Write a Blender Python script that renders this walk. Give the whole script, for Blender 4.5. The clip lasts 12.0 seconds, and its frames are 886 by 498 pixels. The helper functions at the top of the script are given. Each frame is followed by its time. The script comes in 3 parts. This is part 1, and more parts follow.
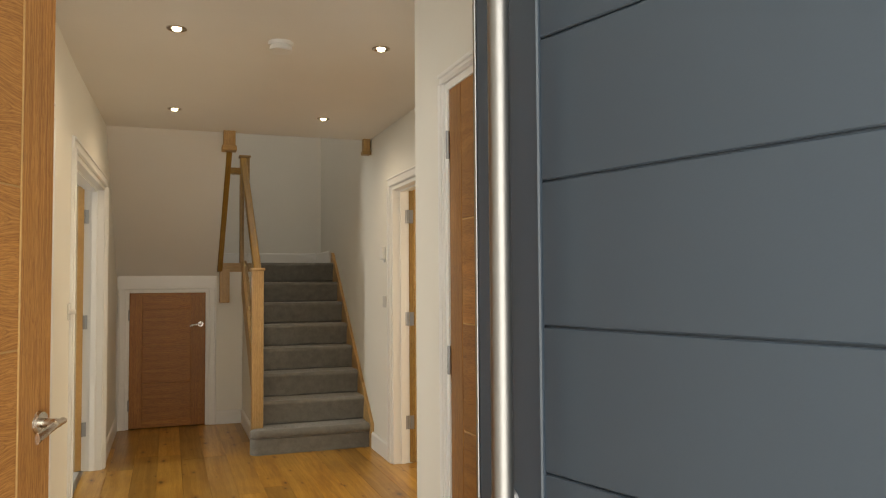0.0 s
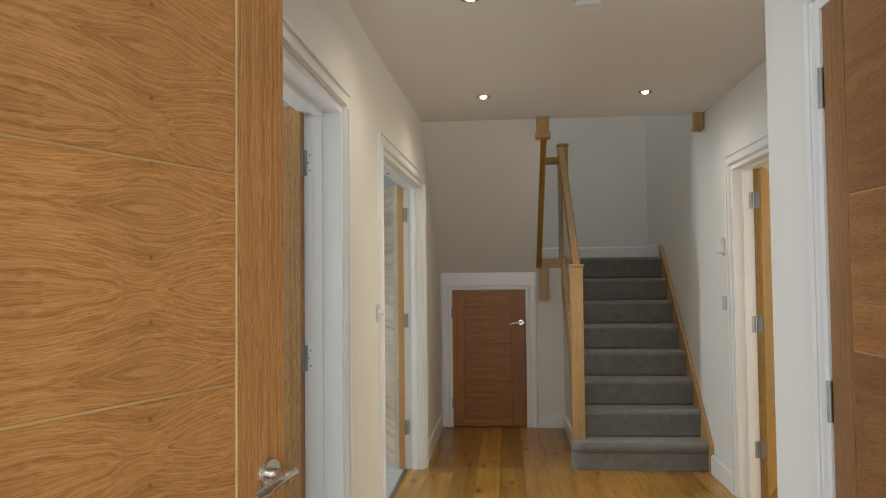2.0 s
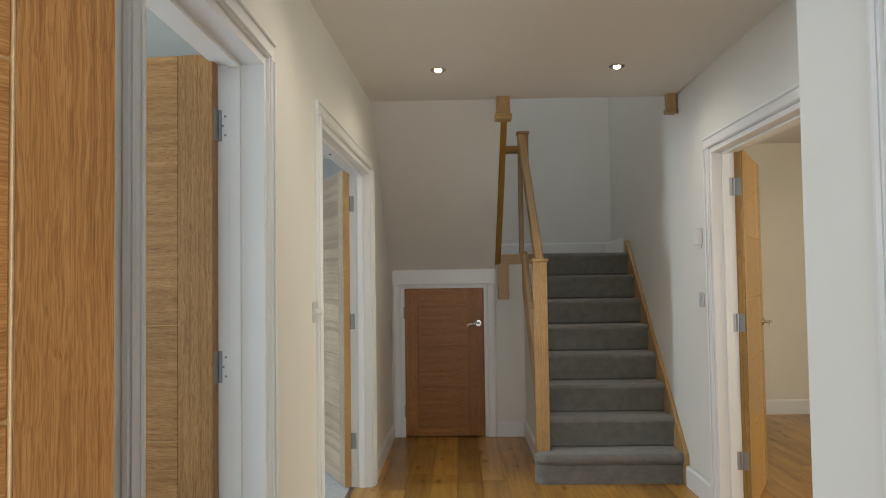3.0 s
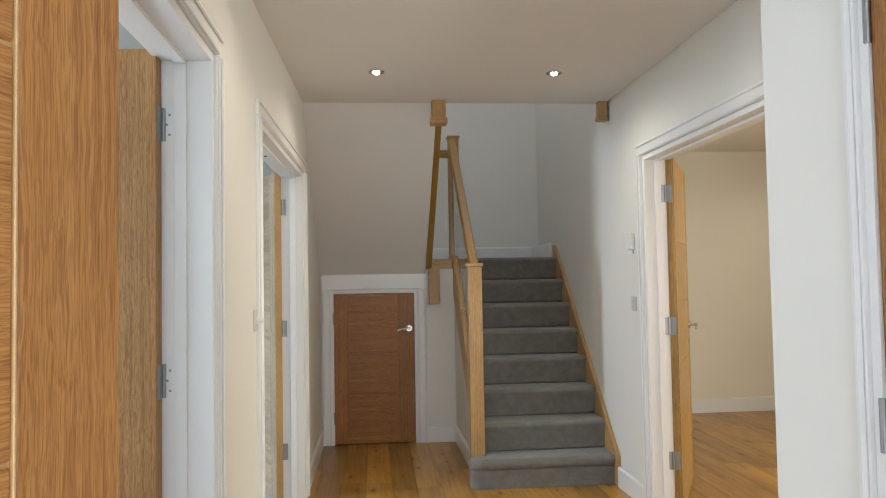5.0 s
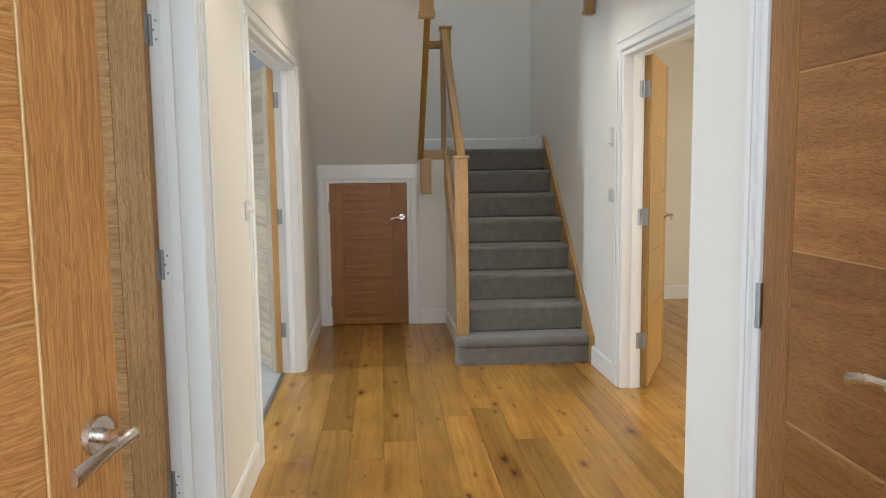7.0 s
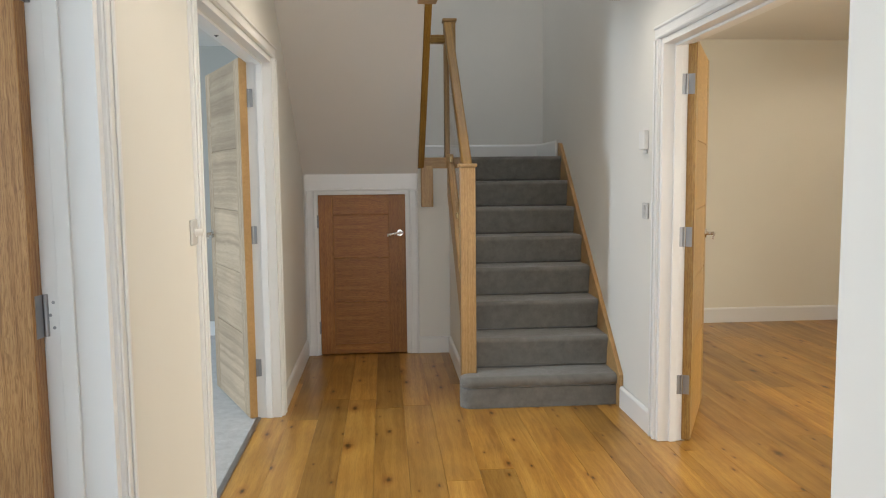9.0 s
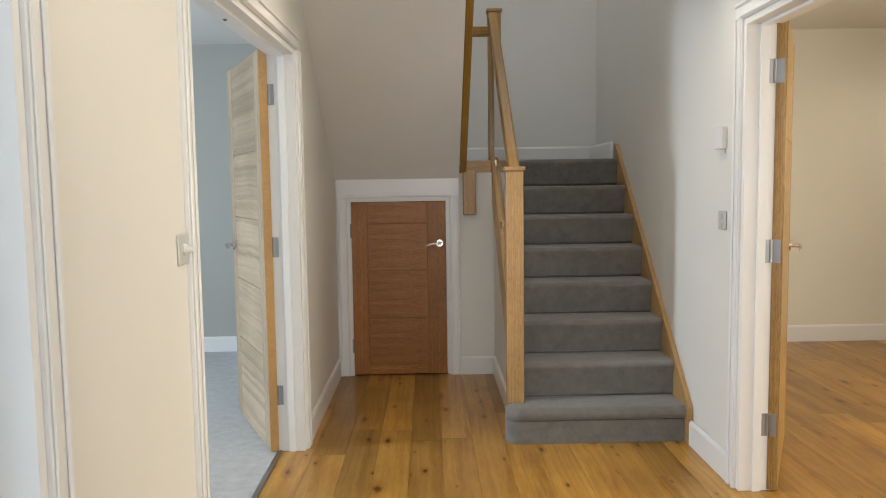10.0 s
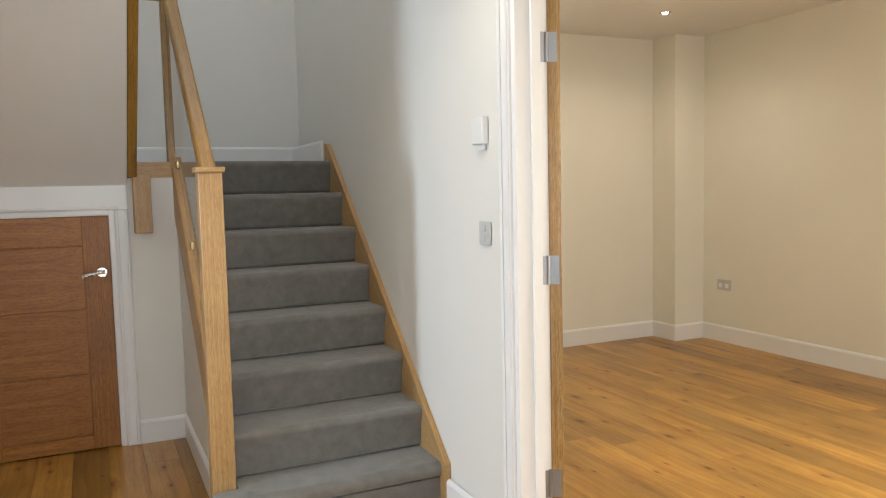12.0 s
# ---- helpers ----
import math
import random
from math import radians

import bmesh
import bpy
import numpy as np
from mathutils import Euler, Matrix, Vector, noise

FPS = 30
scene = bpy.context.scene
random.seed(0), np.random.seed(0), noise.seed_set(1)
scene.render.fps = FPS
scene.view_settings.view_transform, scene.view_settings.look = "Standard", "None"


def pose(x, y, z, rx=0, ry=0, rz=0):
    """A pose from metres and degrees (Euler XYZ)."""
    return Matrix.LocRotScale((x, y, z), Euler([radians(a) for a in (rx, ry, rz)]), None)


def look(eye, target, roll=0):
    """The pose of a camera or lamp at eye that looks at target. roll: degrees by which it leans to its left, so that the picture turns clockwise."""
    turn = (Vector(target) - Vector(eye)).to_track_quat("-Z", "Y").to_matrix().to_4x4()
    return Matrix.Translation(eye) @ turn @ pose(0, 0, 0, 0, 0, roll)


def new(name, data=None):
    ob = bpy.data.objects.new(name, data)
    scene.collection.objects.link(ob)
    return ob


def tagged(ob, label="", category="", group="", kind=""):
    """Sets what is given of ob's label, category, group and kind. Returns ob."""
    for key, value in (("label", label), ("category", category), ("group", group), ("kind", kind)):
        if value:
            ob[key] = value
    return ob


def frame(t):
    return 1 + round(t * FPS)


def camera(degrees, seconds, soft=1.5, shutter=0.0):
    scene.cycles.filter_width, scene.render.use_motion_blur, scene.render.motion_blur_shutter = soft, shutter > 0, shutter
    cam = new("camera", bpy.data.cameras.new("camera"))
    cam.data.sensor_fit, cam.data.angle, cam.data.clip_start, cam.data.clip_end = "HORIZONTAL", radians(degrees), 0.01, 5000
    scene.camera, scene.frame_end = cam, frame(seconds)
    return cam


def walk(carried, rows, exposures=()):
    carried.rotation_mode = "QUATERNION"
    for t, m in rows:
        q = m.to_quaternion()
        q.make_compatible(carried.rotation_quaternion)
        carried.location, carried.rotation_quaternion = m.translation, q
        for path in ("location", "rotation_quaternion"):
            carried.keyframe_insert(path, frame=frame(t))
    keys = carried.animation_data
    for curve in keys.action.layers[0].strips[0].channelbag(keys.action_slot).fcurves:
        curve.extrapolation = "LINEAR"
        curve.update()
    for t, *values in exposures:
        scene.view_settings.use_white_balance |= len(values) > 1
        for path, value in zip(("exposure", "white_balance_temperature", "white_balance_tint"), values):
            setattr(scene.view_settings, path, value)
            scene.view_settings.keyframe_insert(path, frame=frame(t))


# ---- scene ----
cam = camera(60.9, 12.0, soft=1.1)
PATH = [
    (0, (0.046, 0.041, 1.343), (0.729, 1.919, 1.429), -0.4),
    (0.5, (0.15, 0.173, 1.365), (0.462, 2.147, 1.448), -0.3),
    (1, (0.158, 0.198, 1.37), (0.211, 2.196, 1.453), -0.4),
    (1.5, (0.17, 0.345, 1.384), (0.062, 2.34, 1.464), -0.6),
    (2, (0.2, 0.639, 1.377), (0.035, 2.63, 1.451), -0.6),
    (2.5, (0.17, 0.983, 1.353), (0.036, 2.977, 1.426), -0.8),
    (3, (0.18, 1.165, 1.332), (0.136, 3.163, 1.412), -0.8),
    (3.5, (0.175, 1.209, 1.354), (0.221, 3.207, 1.437), -1.0),
    (5.5, (0.025, 1.222, 1.345), (0.222, 3.21, 1.43), -1.0),
    (6, (0.088, 1.081, 1.365), (0.29, 3.07, 1.42), -1.0),
    (6.5, (0.128, 0.971, 1.353), (0.319, 2.962, 1.302), -0.7),
    (6.7, (0.141, 0.95, 1.361), (0.31, 2.935, 1.19), -0.6),
    (8.3, (0.176, 1.42, 1.391), (0.327, 3.397, 1.129), -0.8),
    (8.5, (0.187, 1.52, 1.379), (0.347, 3.501, 1.151), -0.7),
    (9, (0.216, 1.723, 1.377), (0.369, 3.708, 1.189), -0.6),
    (9.5, (0.219, 1.97, 1.383), (0.321, 3.959, 1.205), -0.7),
    (10, (0.261, 2.224, 1.374), (0.296, 4.216, 1.202), -0.8),
    (10.5, (0.344, 2.487, 1.369), (0.335, 4.48, 1.201), -1.0),
    (11, (0.319, 2.722, 1.378), (0.416, 4.712, 1.211), -1.4),
    (11.5, (0.295, 2.944, 1.353), (0.78, 4.877, 1.186), -1.4),
    (12, (0.297, 3.215, 1.359), (1.137, 5.023, 1.198), -1.3),
]
EXPOSURES = [
    (0.0, -0.35, 8600, 14),
    (0.6, -0.3, 7600, 13),
    (1.3, -0.32, 7000, 12),
    (2.5, -0.38, 6650, 11),
    (3.5, -0.3, 6450, 10),
    (5.5, 0.08, 6400, 12),
    (8.5, 0.09, 6400, 12),
    (9.5, 0.17, 6550, 12),
    (11.0, 0.22, 6350, 12),
    (11.5, 0.42, 6350, 12),
    (12.0, 0.51, 6350, 12),
]
walk(cam, [(t, look(eye, target, roll)) for t, eye, target, roll in PATH], EXPOSURES)

# ---- world, sun and large lights ----
world = bpy.data.worlds.new("world")
scene.world = world
world.use_nodes = True
wn = world.node_tree
sky = wn.nodes.new("ShaderNodeTexSky")
sky.sky_type, sky.sun_disc = "NISHITA", False
sky.sun_elevation, sky.sun_rotation = radians(48), radians(150)
wn.links.new(sky.outputs[0], wn.nodes["Background"].inputs[0])
wn.nodes["Background"].inputs[1].default_value = 0.12


def lamp(name, kind, m, energy, color, **more):
    data = bpy.data.lights.new(name, kind)
    data.energy, data.color = energy, color
    if kind == "AREA":
        data.shape = "RECTANGLE"
        data.size, data.size_y = more["size"]
        data.spread = radians(more.get("spread", 180))
    if kind == "SPOT":
        data.spot_size, data.spot_blend, data.shadow_soft_size = radians(more["cone"]), 0.9, 0.03
    if kind == "SUN":
        data.angle = radians(more["angle"])
    ob = new(name, data)
    ob.matrix_world = m
    return ob


DAY = (0.82, 0.92, 1.0)
COOL = (0.73, 0.875, 1.0)
WARM = (1.0, 0.88, 0.72)
# overcast sun, the sky's light in the doorway, area lamps for unseen windows
lamp("sun", "SUN", look((3, -6, 9), (0, 0, 0)), 1.0, (1.0, 0.95, 0.88), angle=12)
# oversized past the door frame: the added width brightens the right wall
lamp("doorway_daylight", "AREA", look((0.2, -0.1, 1.22), (0.2, 3, 1.22)), 61, DAY, size=(1.5, 2.35))
lamp("parlour_daylight", "AREA", look((-4.05, 5.32, 1.4), (0, 5.6, 1.3)), 92, COOL, size=(0.5, 0.7))
lamp("study_daylight", "AREA", look((-2.5, 3.02, 1.45), (0, 2.9, 1.3)), 54, COOL, size=(1.0, 1.2))
# lounge fills for assumed windows; the east one brightens the hall's left wall
lamp("lounge_east_fill", "AREA", look((5.05, 4.3, 1.3), (0, 4.3, 1.2)), 70, (1.0, 0.955, 0.78), size=(2.4, 2.0), spread=150)
lamp("lounge_front_fill", "AREA", look((3.6, 0.4, 1.4), (3.6, 6, 1.2)), 34, (0.96, 0.98, 1.0), size=(2.2, 1.6))
lamp("stairwell_daylight", "AREA", look((0.6, 7.2, 4.85), (0.6, 7.3, 0)), 14, (0.94, 0.97, 1.0), size=(1.2, 1.0))


# ---- materials ----
def nodes_of(name, rough=0.5, metal=0.0, color=None):
    m = bpy.data.materials.new(name)
    m.use_nodes = True
    t = m.node_tree
    b = t.nodes["Principled BSDF"]
    b.inputs["Roughness"].default_value, b.inputs["Metallic"].default_value = rough, metal
    if color:
        b.inputs["Base Color"].default_value = (*color, 1)
    return m, t, b


def node(t, kind, inputs=None, **attrs):
    n = t.nodes.new("ShaderNode" + kind)
    for k, v in attrs.items():
        setattr(n, k, v)
    for k, v in (inputs or {}).items():
        if hasattr(v, "is_output"):
            t.links.new(v, n.inputs[k])
        else:
            n.inputs[k].default_value = v
    return n


def ramp(t, fac, stops):
    r = t.nodes.new("ShaderNodeValToRGB")
    t.links.new(fac, r.inputs[0])
    e = r.color_ramp.elements
    while len(e) < len(stops):
        e.new(0.5)
    for k, (p, c) in enumerate(stops):
        e[k].position, e[k].color = p, (*c, 1)
    return r.outputs[0]


def bump(t, b, height, strength, distance):
    n = node(t, "Bump", {"Strength": strength, "Distance": distance, "Height": height})
    t.links.new(n.outputs[0], b.inputs["Normal"])


def paint(name, color, rough=0.55, grain=0.0006, spread=0.04):
    """Rolled or brushed paint: slight patchiness and a fine stipple."""
    m, t, b = nodes_of(name, rough)
    co = node(t, "TexCoord").outputs["Object"]
    big = node(t, "TexNoise", {"Vector": co, "Scale": 1.3, "Detail": 3.0})
    lo = tuple(c * (1 - spread) for c in color)
    t.links.new(ramp(t, big.outputs[0], [(0.3, lo), (0.7, color)]), b.inputs["Base Color"])
    fine = node(t, "TexNoise", {"Vector": co, "Scale": 260.0, "Detail": 2.0})
    bump(t, b, fine.outputs[0], 0.25, grain)
    return m


def oak(name, axis, pale, mid, dark, rough=0.38, figure=1.0, fine=1.0, knots=False, book=False, lines=70.0, spread=(0.86, 1.1), pore=0.8):
    """Oak with its grain along the axis 0, 1 or 2. book: matched veneer leaves mirrored every 119 mm, with an eye and pin knots in each."""
    m, t, b = nodes_of(name, rough)
    co = node(t, "TexCoord").outputs["Object"]
    info = node(t, "ObjectInfo").outputs["Random"]
    if book:
        # mirrored leaves: only a fold in height, so that the figure runs on from board to board
        xyz = node(t, "SeparateXYZ", {0: co})
        fold = node(t, "Math", {0: node(t, "Math", {0: xyz.outputs[2], 1: 0.185}, operation="ADD").outputs[0], 1: 0.119}, operation="PINGPONG").outputs[0]
        off = node(t, "Math", {0: xyz.outputs[0], 1: -0.50}, operation="ADD").outputs[0]
        sq = node(t, "Math", {0: off, 1: off}, operation="MULTIPLY").outputs[0]
        hill = node(t, "Math", {0: 2.718, 1: node(t, "Math", {0: sq, 1: -100.0}, operation="MULTIPLY").outputs[0]}, operation="POWER").outputs[0]
        lift = node(t, "Math", {0: hill, 1: -0.028, 2: fold}, operation="MULTIPLY_ADD").outputs[0]
        moved = node(t, "CombineXYZ", {0: xyz.outputs[0], 1: xyz.outputs[1], 2: lift}).outputs[0]
    else:
        shift = node(t, "VectorMath", {0: (13.1, 7.7, 5.3), "Scale": info}, operation="SCALE")
        moved = node(t, "VectorMath", {0: co, 1: shift.outputs[0]}, operation="ADD").outputs[0]
    slow = [6.0, 6.0, 6.0]
    slow[axis] = 2.2
    low = node(t, "Mapping", {"Vector": moved, "Scale": slow})
    warp = node(t, "TexNoise", {"Vector": low.outputs[0], "Scale": 1.0, "Detail": 2.0, "Roughness": 0.45})
    away = node(t, "VectorMath", {0: warp.outputs["Color"], 1: (-0.5, -0.5, -0.5)}, operation="ADD")
    reach = [0.12 * figure] * 3
    reach[axis] = 0.05
    push = node(t, "VectorMath", {0: away.outputs[0], 1: reach}, operation="MULTIPLY")
    bent = node(t, "VectorMath", {0: moved, 1: push.outputs[0]}, operation="ADD").outputs[0]
    tight = [26.0] * 3
    tight[axis] = 13.0
    ripple = node(t, "TexNoise", {"Vector": node(t, "Mapping", {"Vector": moved, "Scale": tight}).outputs[0], "Scale": 1.0, "Detail": 1.0})
    small = node(t, "VectorMath", {0: node(t, "VectorMath", {0: ripple.outputs["Color"], 1: (-0.5, -0.5, -0.5)}, operation="ADD").outputs[0], "Scale": 0.009}, operation="SCALE")
    bent = node(t, "VectorMath", {0: bent, 1: small.outputs[0]}, operation="ADD").outputs[0]
    ringscale = [lines] * 3
    ringscale[axis] = lines / 150
    rings = node(t, "TexNoise", {"Vector": node(t, "Mapping", {"Vector": bent, "Scale": ringscale}).outputs[0], "Scale": 1.0, "Detail": 4.0, "Roughness": 0.62})
    porescale = [620.0 * fine] * 3
    porescale[axis] = 22.0 * fine
    pores = node(t, "TexNoise", {"Vector": node(t, "Mapping", {"Vector": bent, "Scale": porescale}).outputs[0], "Scale": 1.0, "Detail": 2.0})
    base = ramp(t, rings.outputs[0], [(0.34, dark), (0.5, mid), (0.66, pale)])
    specks = ramp(t, pores.outputs[0], [(0.40, (0.58, 0.50, 0.42)), (0.52, (1, 1, 1))])
    mix = node(t, "Mix", {0: pore, 6: base, 7: specks}, data_type="RGBA", blend_type="MULTIPLY")
    broad = node(t, "TexNoise", {"Vector": moved, "Scale": 2.3, "Detail": 2.0})
    value = node(t, "Math", {0: node(t, "MapRange", {0: info, 3: spread[0], 4: spread[1]}).outputs[0], 1: node(t, "MapRange", {0: broad.outputs[0], 1: 0.3, 2: 0.7, 3: 0.85, 4: 1.14}).outputs[0]}, operation="MULTIPLY")
    tone = node(t, "HueSaturation", {"Color": mix.outputs[2], "Value": value.outputs[0]})
    out = tone.outputs[0]
    if knots:
        ks = [5.2] * 3
        ks[axis] = 2.1
        v = node(t, "TexVoronoi", voronoi_dimensions="2D", inputs={"Vector": node(t, "Mapping", {"Vector": moved, "Scale": ks}).outputs[0], "Scale": 1.0})
        wob = node(t, "TexNoise", {"Vector": bent, "Scale": 42.0, "Detail": 4.0, "Roughness": 0.7})
        size = node(t, "MapRange", {0: node(t, "SeparateColor", {0: v.outputs["Color"]}).outputs[0], 1: 0.0, 2: 0.8, 3: 0.75, 4: 3.6}).outputs[0]
        wide = node(t, "Math", {0: v.outputs["Distance"], 1: size}, operation="MULTIPLY").outputs[0]
        near = node(t, "Math", {0: wob.outputs[0], 1: 0.13, 2: wide}, operation="MULTIPLY_ADD")
        spot = ramp(t, near.outputs[0], [(0.092, (0.07, 0.04, 0.02)), (0.115, (0.34, 0.23, 0.14)), (0.165, (0.78, 0.66, 0.52)), (0.30, (1, 1, 1))])
        # dark mineral streaks and pale sapwood running with the grain
        ss = [13.0] * 3
        ss[axis] = 1.1
        streak = node(t, "TexNoise", {"Vector": node(t, "Mapping", {"Vector": bent, "Scale": ss}).outputs[0], "Scale": 1.0, "Detail": 5.0, "Roughness": 0.6})
        band = ramp(t, streak.outputs[0], [(0.30, (0.56, 0.46, 0.36)), (0.43, (0.86, 0.81, 0.75)), (0.56, (1, 1, 1)), (0.70, (1.0, 0.98, 0.93))])
        out = node(t, "Mix", {0: 0.9, 6: out, 7: band}, data_type="RGBA", blend_type="MULTIPLY").outputs[2]
        out = node(t, "Mix", {0: 0.92, 6: out, 7: spot}, data_type="RGBA", blend_type="MULTIPLY").outputs[2]
    if book:
        # pin knots on the line of the eyes
        up = node(t, "Math", {0: fold, 1: -0.071}, operation="ADD").outputs[0]
        far = node(t, "Math", {0: node(t, "Math", {0: up, 1: up}, operation="MULTIPLY").outputs[0], 1: sq}, operation="ADD").outputs[0]
        dot = ramp(t, node(t, "Math", {0: far, 1: 0.5}, operation="POWER").outputs[0], [(0.0018, (0.22, 0.13, 0.08)), (0.0045, (1, 1, 1))])
        out = node(t, "Mix", {0: 0.85, 6: out, 7: dot}, data_type="RGBA", blend_type="MULTIPLY").outputs[2]
    t.links.new(out, b.inputs["Base Color"])
    t.links.new(node(t, "MapRange", {0: rings.outputs[0], 3: rough * 1.2, 4: rough * 0.85}).outputs[0], b.inputs["Roughness"])
    bump(t, b, pores.outputs[0], 0.2, 0.0006)
    return m


def carpet(name, dark, pale):
    m, t, b = nodes_of(name, 0.95)
    co = node(t, "TexCoord").outputs["Object"]
    tuft = node(t, "TexNoise", {"Vector": co, "Scale": 420.0, "Detail": 2.0})
    nap = node(t, "TexNoise", {"Vector": co, "Scale": 17.0, "Detail": 4.0, "Roughness": 0.62})
    mixed = node(t, "Math", {0: tuft.outputs[0], 1: 0.45, 2: nap.outputs[0]}, operation="MULTIPLY_ADD")
    t.links.new(ramp(t, mixed.outputs[0], [(0.5, dark), (0.95, pale)]), b.inputs["Base Color"])
    b.inputs["Sheen Weight"].default_value = 0.3
    bump(t, b, mixed.outputs[0], 0.8, 0.004)
    return m


def metal(name, color, rough):
    m, t, b = nodes_of(name, rough, 1.0, color)
    co = node(t, "TexCoord").outputs["Object"]
    n = node(t, "TexNoise", {"Vector": co, "Scale": 60.0, "Detail": 3.0})
    t.links.new(node(t, "MapRange", {0: n.outputs[0], 3: rough * 0.7, 4: rough * 1.4}).outputs[0], b.inputs["Roughness"])
    return m


WALL = paint("warm_white_wall_paint", (0.80, 0.787, 0.738), 0.6)
# the hall's wall paint with the lounge's warm light tinted into it
WARMLIT_WALL = paint("warm_lit_cream_paint", (0.82, 0.79, 0.685), 0.6)
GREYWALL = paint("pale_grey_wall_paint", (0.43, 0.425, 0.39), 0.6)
CEIL = paint("white_ceiling_paint", (0.80, 0.785, 0.755), 0.7)
TRIM = paint("white_satin_paint", (0.83, 0.83, 0.82), 0.3, 0.0002, 0.02)
PALE, MID, DARK = (0.53, 0.262, 0.086), (0.45, 0.203, 0.058), (0.335, 0.135, 0.036)
OAK_X = oak("oak_veneer_across", 0, PALE, MID, DARK, book=True, figure=0.6, lines=240.0, pore=0.55, rough=0.47)
OAK_Z = oak("oak_veneer_upright", 2, PALE, MID, DARK, figure=0.14, lines=230.0, pore=0.6, rough=0.47)
# bare oak, its paleness also standing for light caught in the grooves
GROOVE = oak("bare_oak_groove", 0, (0.60, 0.37, 0.155), (0.57, 0.345, 0.14), (0.53, 0.315, 0.125), pore=0.15)
RED = ((0.44, 0.190, 0.036), (0.38, 0.152, 0.026), (0.31, 0.116, 0.018))
BROWN = ((0.43, 0.205, 0.058), (0.36, 0.158, 0.040), (0.285, 0.115, 0.028))
RED_X = oak("lacquered_oak_across", 0, *RED, rough=0.42, book=True, figure=0.5)
RED_Z = oak("lacquered_oak_upright", 2, *RED, rough=0.42, figure=0.15, lines=150.0)
BROWN_X = oak("brown_oak_across", 0, *BROWN, rough=0.36, figure=0.8, lines=26.0)
BROWN_Z = oak("brown_oak_upright", 2, *BROWN, rough=0.36, figure=0.15, lines=170.0)
# veneer oak darkened: the study door's weak light is in the colour
SHADED = ((0.46, 0.252, 0.092), (0.39, 0.198, 0.064), (0.30, 0.142, 0.042))
SHADED_X = oak("shaded_oak_across", 0, *SHADED, rough=0.45, figure=0.5, lines=60.0)
SHADED_Z = oak("shaded_oak_upright", 2, *SHADED, rough=0.45, figure=0.15, lines=170.0)
GOLD = ((0.50, 0.315, 0.105), (0.425, 0.25, 0.075), (0.33, 0.18, 0.05))
GOLD_X = oak("golden_oak_across", 0, *GOLD, rough=0.3, figure=0.4, lines=150.0, book=True)
GOLD_Z = oak("golden_oak_upright", 2, *GOLD, rough=0.3, figure=0.15, lines=150.0)
RAW = ((0.53, 0.42, 0.295), (0.45, 0.345, 0.235), (0.33, 0.245, 0.165))
RAW_X = oak("washed_oak_across", 0, *RAW, rough=0.45, figure=0.3, lines=24.0, spread=(0.72, 1.12), pore=0.4)
RAW_Z = oak("washed_oak_upright", 2, *RAW, rough=0.45, figure=0.15, lines=150.0)
# stair oak again: more golden, with the stairwell's shade mixed into its colour
SHADED_HONEY = oak("shaded_honey_oak", 0, (0.47, 0.275, 0.062), (0.41, 0.226, 0.042), (0.33, 0.168, 0.027), figure=0.15, lines=150.0, pore=0.5)
STAIROAK = oak("stair_oak", 0, (0.52, 0.335, 0.148), (0.465, 0.285, 0.112), (0.40, 0.228, 0.08), figure=0.15, lines=150.0, pore=0.5)
BOARD = oak("oiled_oak_boards", 1, (0.55, 0.312, 0.072), (0.495, 0.265, 0.052), (0.425, 0.212, 0.036), rough=0.3, figure=0.35, fine=0.5, knots=True, lines=40.0, spread=(0.66, 1.14), pore=0.3)
CARPET = carpet("grey_wool_carpet", (0.138, 0.132, 0.118), (0.210, 0.200, 0.180))
# grey carpet paled, so that its colour carries the parlour's window light
LIT_CARPET = carpet("daylit_grey_carpet", (0.36, 0.365, 0.36), (0.50, 0.505, 0.50))
NICKEL = metal("satin_nickel", (0.62, 0.58, 0.53), 0.25)
STEEL = metal("brushed_steel", (0.34, 0.345, 0.355), 0.38)
BARSTEEL = metal("satin_bar_steel", (0.27, 0.265, 0.26), 0.36)
PLATE = paint("satin_silver_plate", (0.56, 0.555, 0.54), 0.35, 0.0001, 0.03)
BRASS = metal("dull_brass", (0.42, 0.30, 0.15), 0.38)
GREYDOOR = paint("anthracite_door_paint", (0.036, 0.053, 0.073), 0.38, 0.0004, 0.1)
RUBBER = paint("black_rubber", (0.02, 0.02, 0.022), 0.6)
PLASTIC = paint("white_plastic", (0.80, 0.80, 0.78), 0.35, 0.0001, 0.01)
STONE = paint("pale_paving", (0.36, 0.34, 0.31), 0.8, 0.002, 0.25)
DARKGAP = paint("dark_underlay", (0.05, 0.035, 0.02), 0.9)

GLASS, gt, gb = nodes_of("clear_glass", 0.02, 0.0, (0.96, 0.99, 0.98))
gb.inputs["Transmission Weight"].default_value = 1.0
gb.inputs["IOR"].default_value = 1.45

GLOW, lt, lb = nodes_of("lamp_glow", 0.4, 0.0, (1, 0.95, 0.85))
lb.inputs["Emission Color"].default_value = (1.0, 0.86, 0.62, 1)
lb.inputs["Emission Strength"].default_value = 14.0


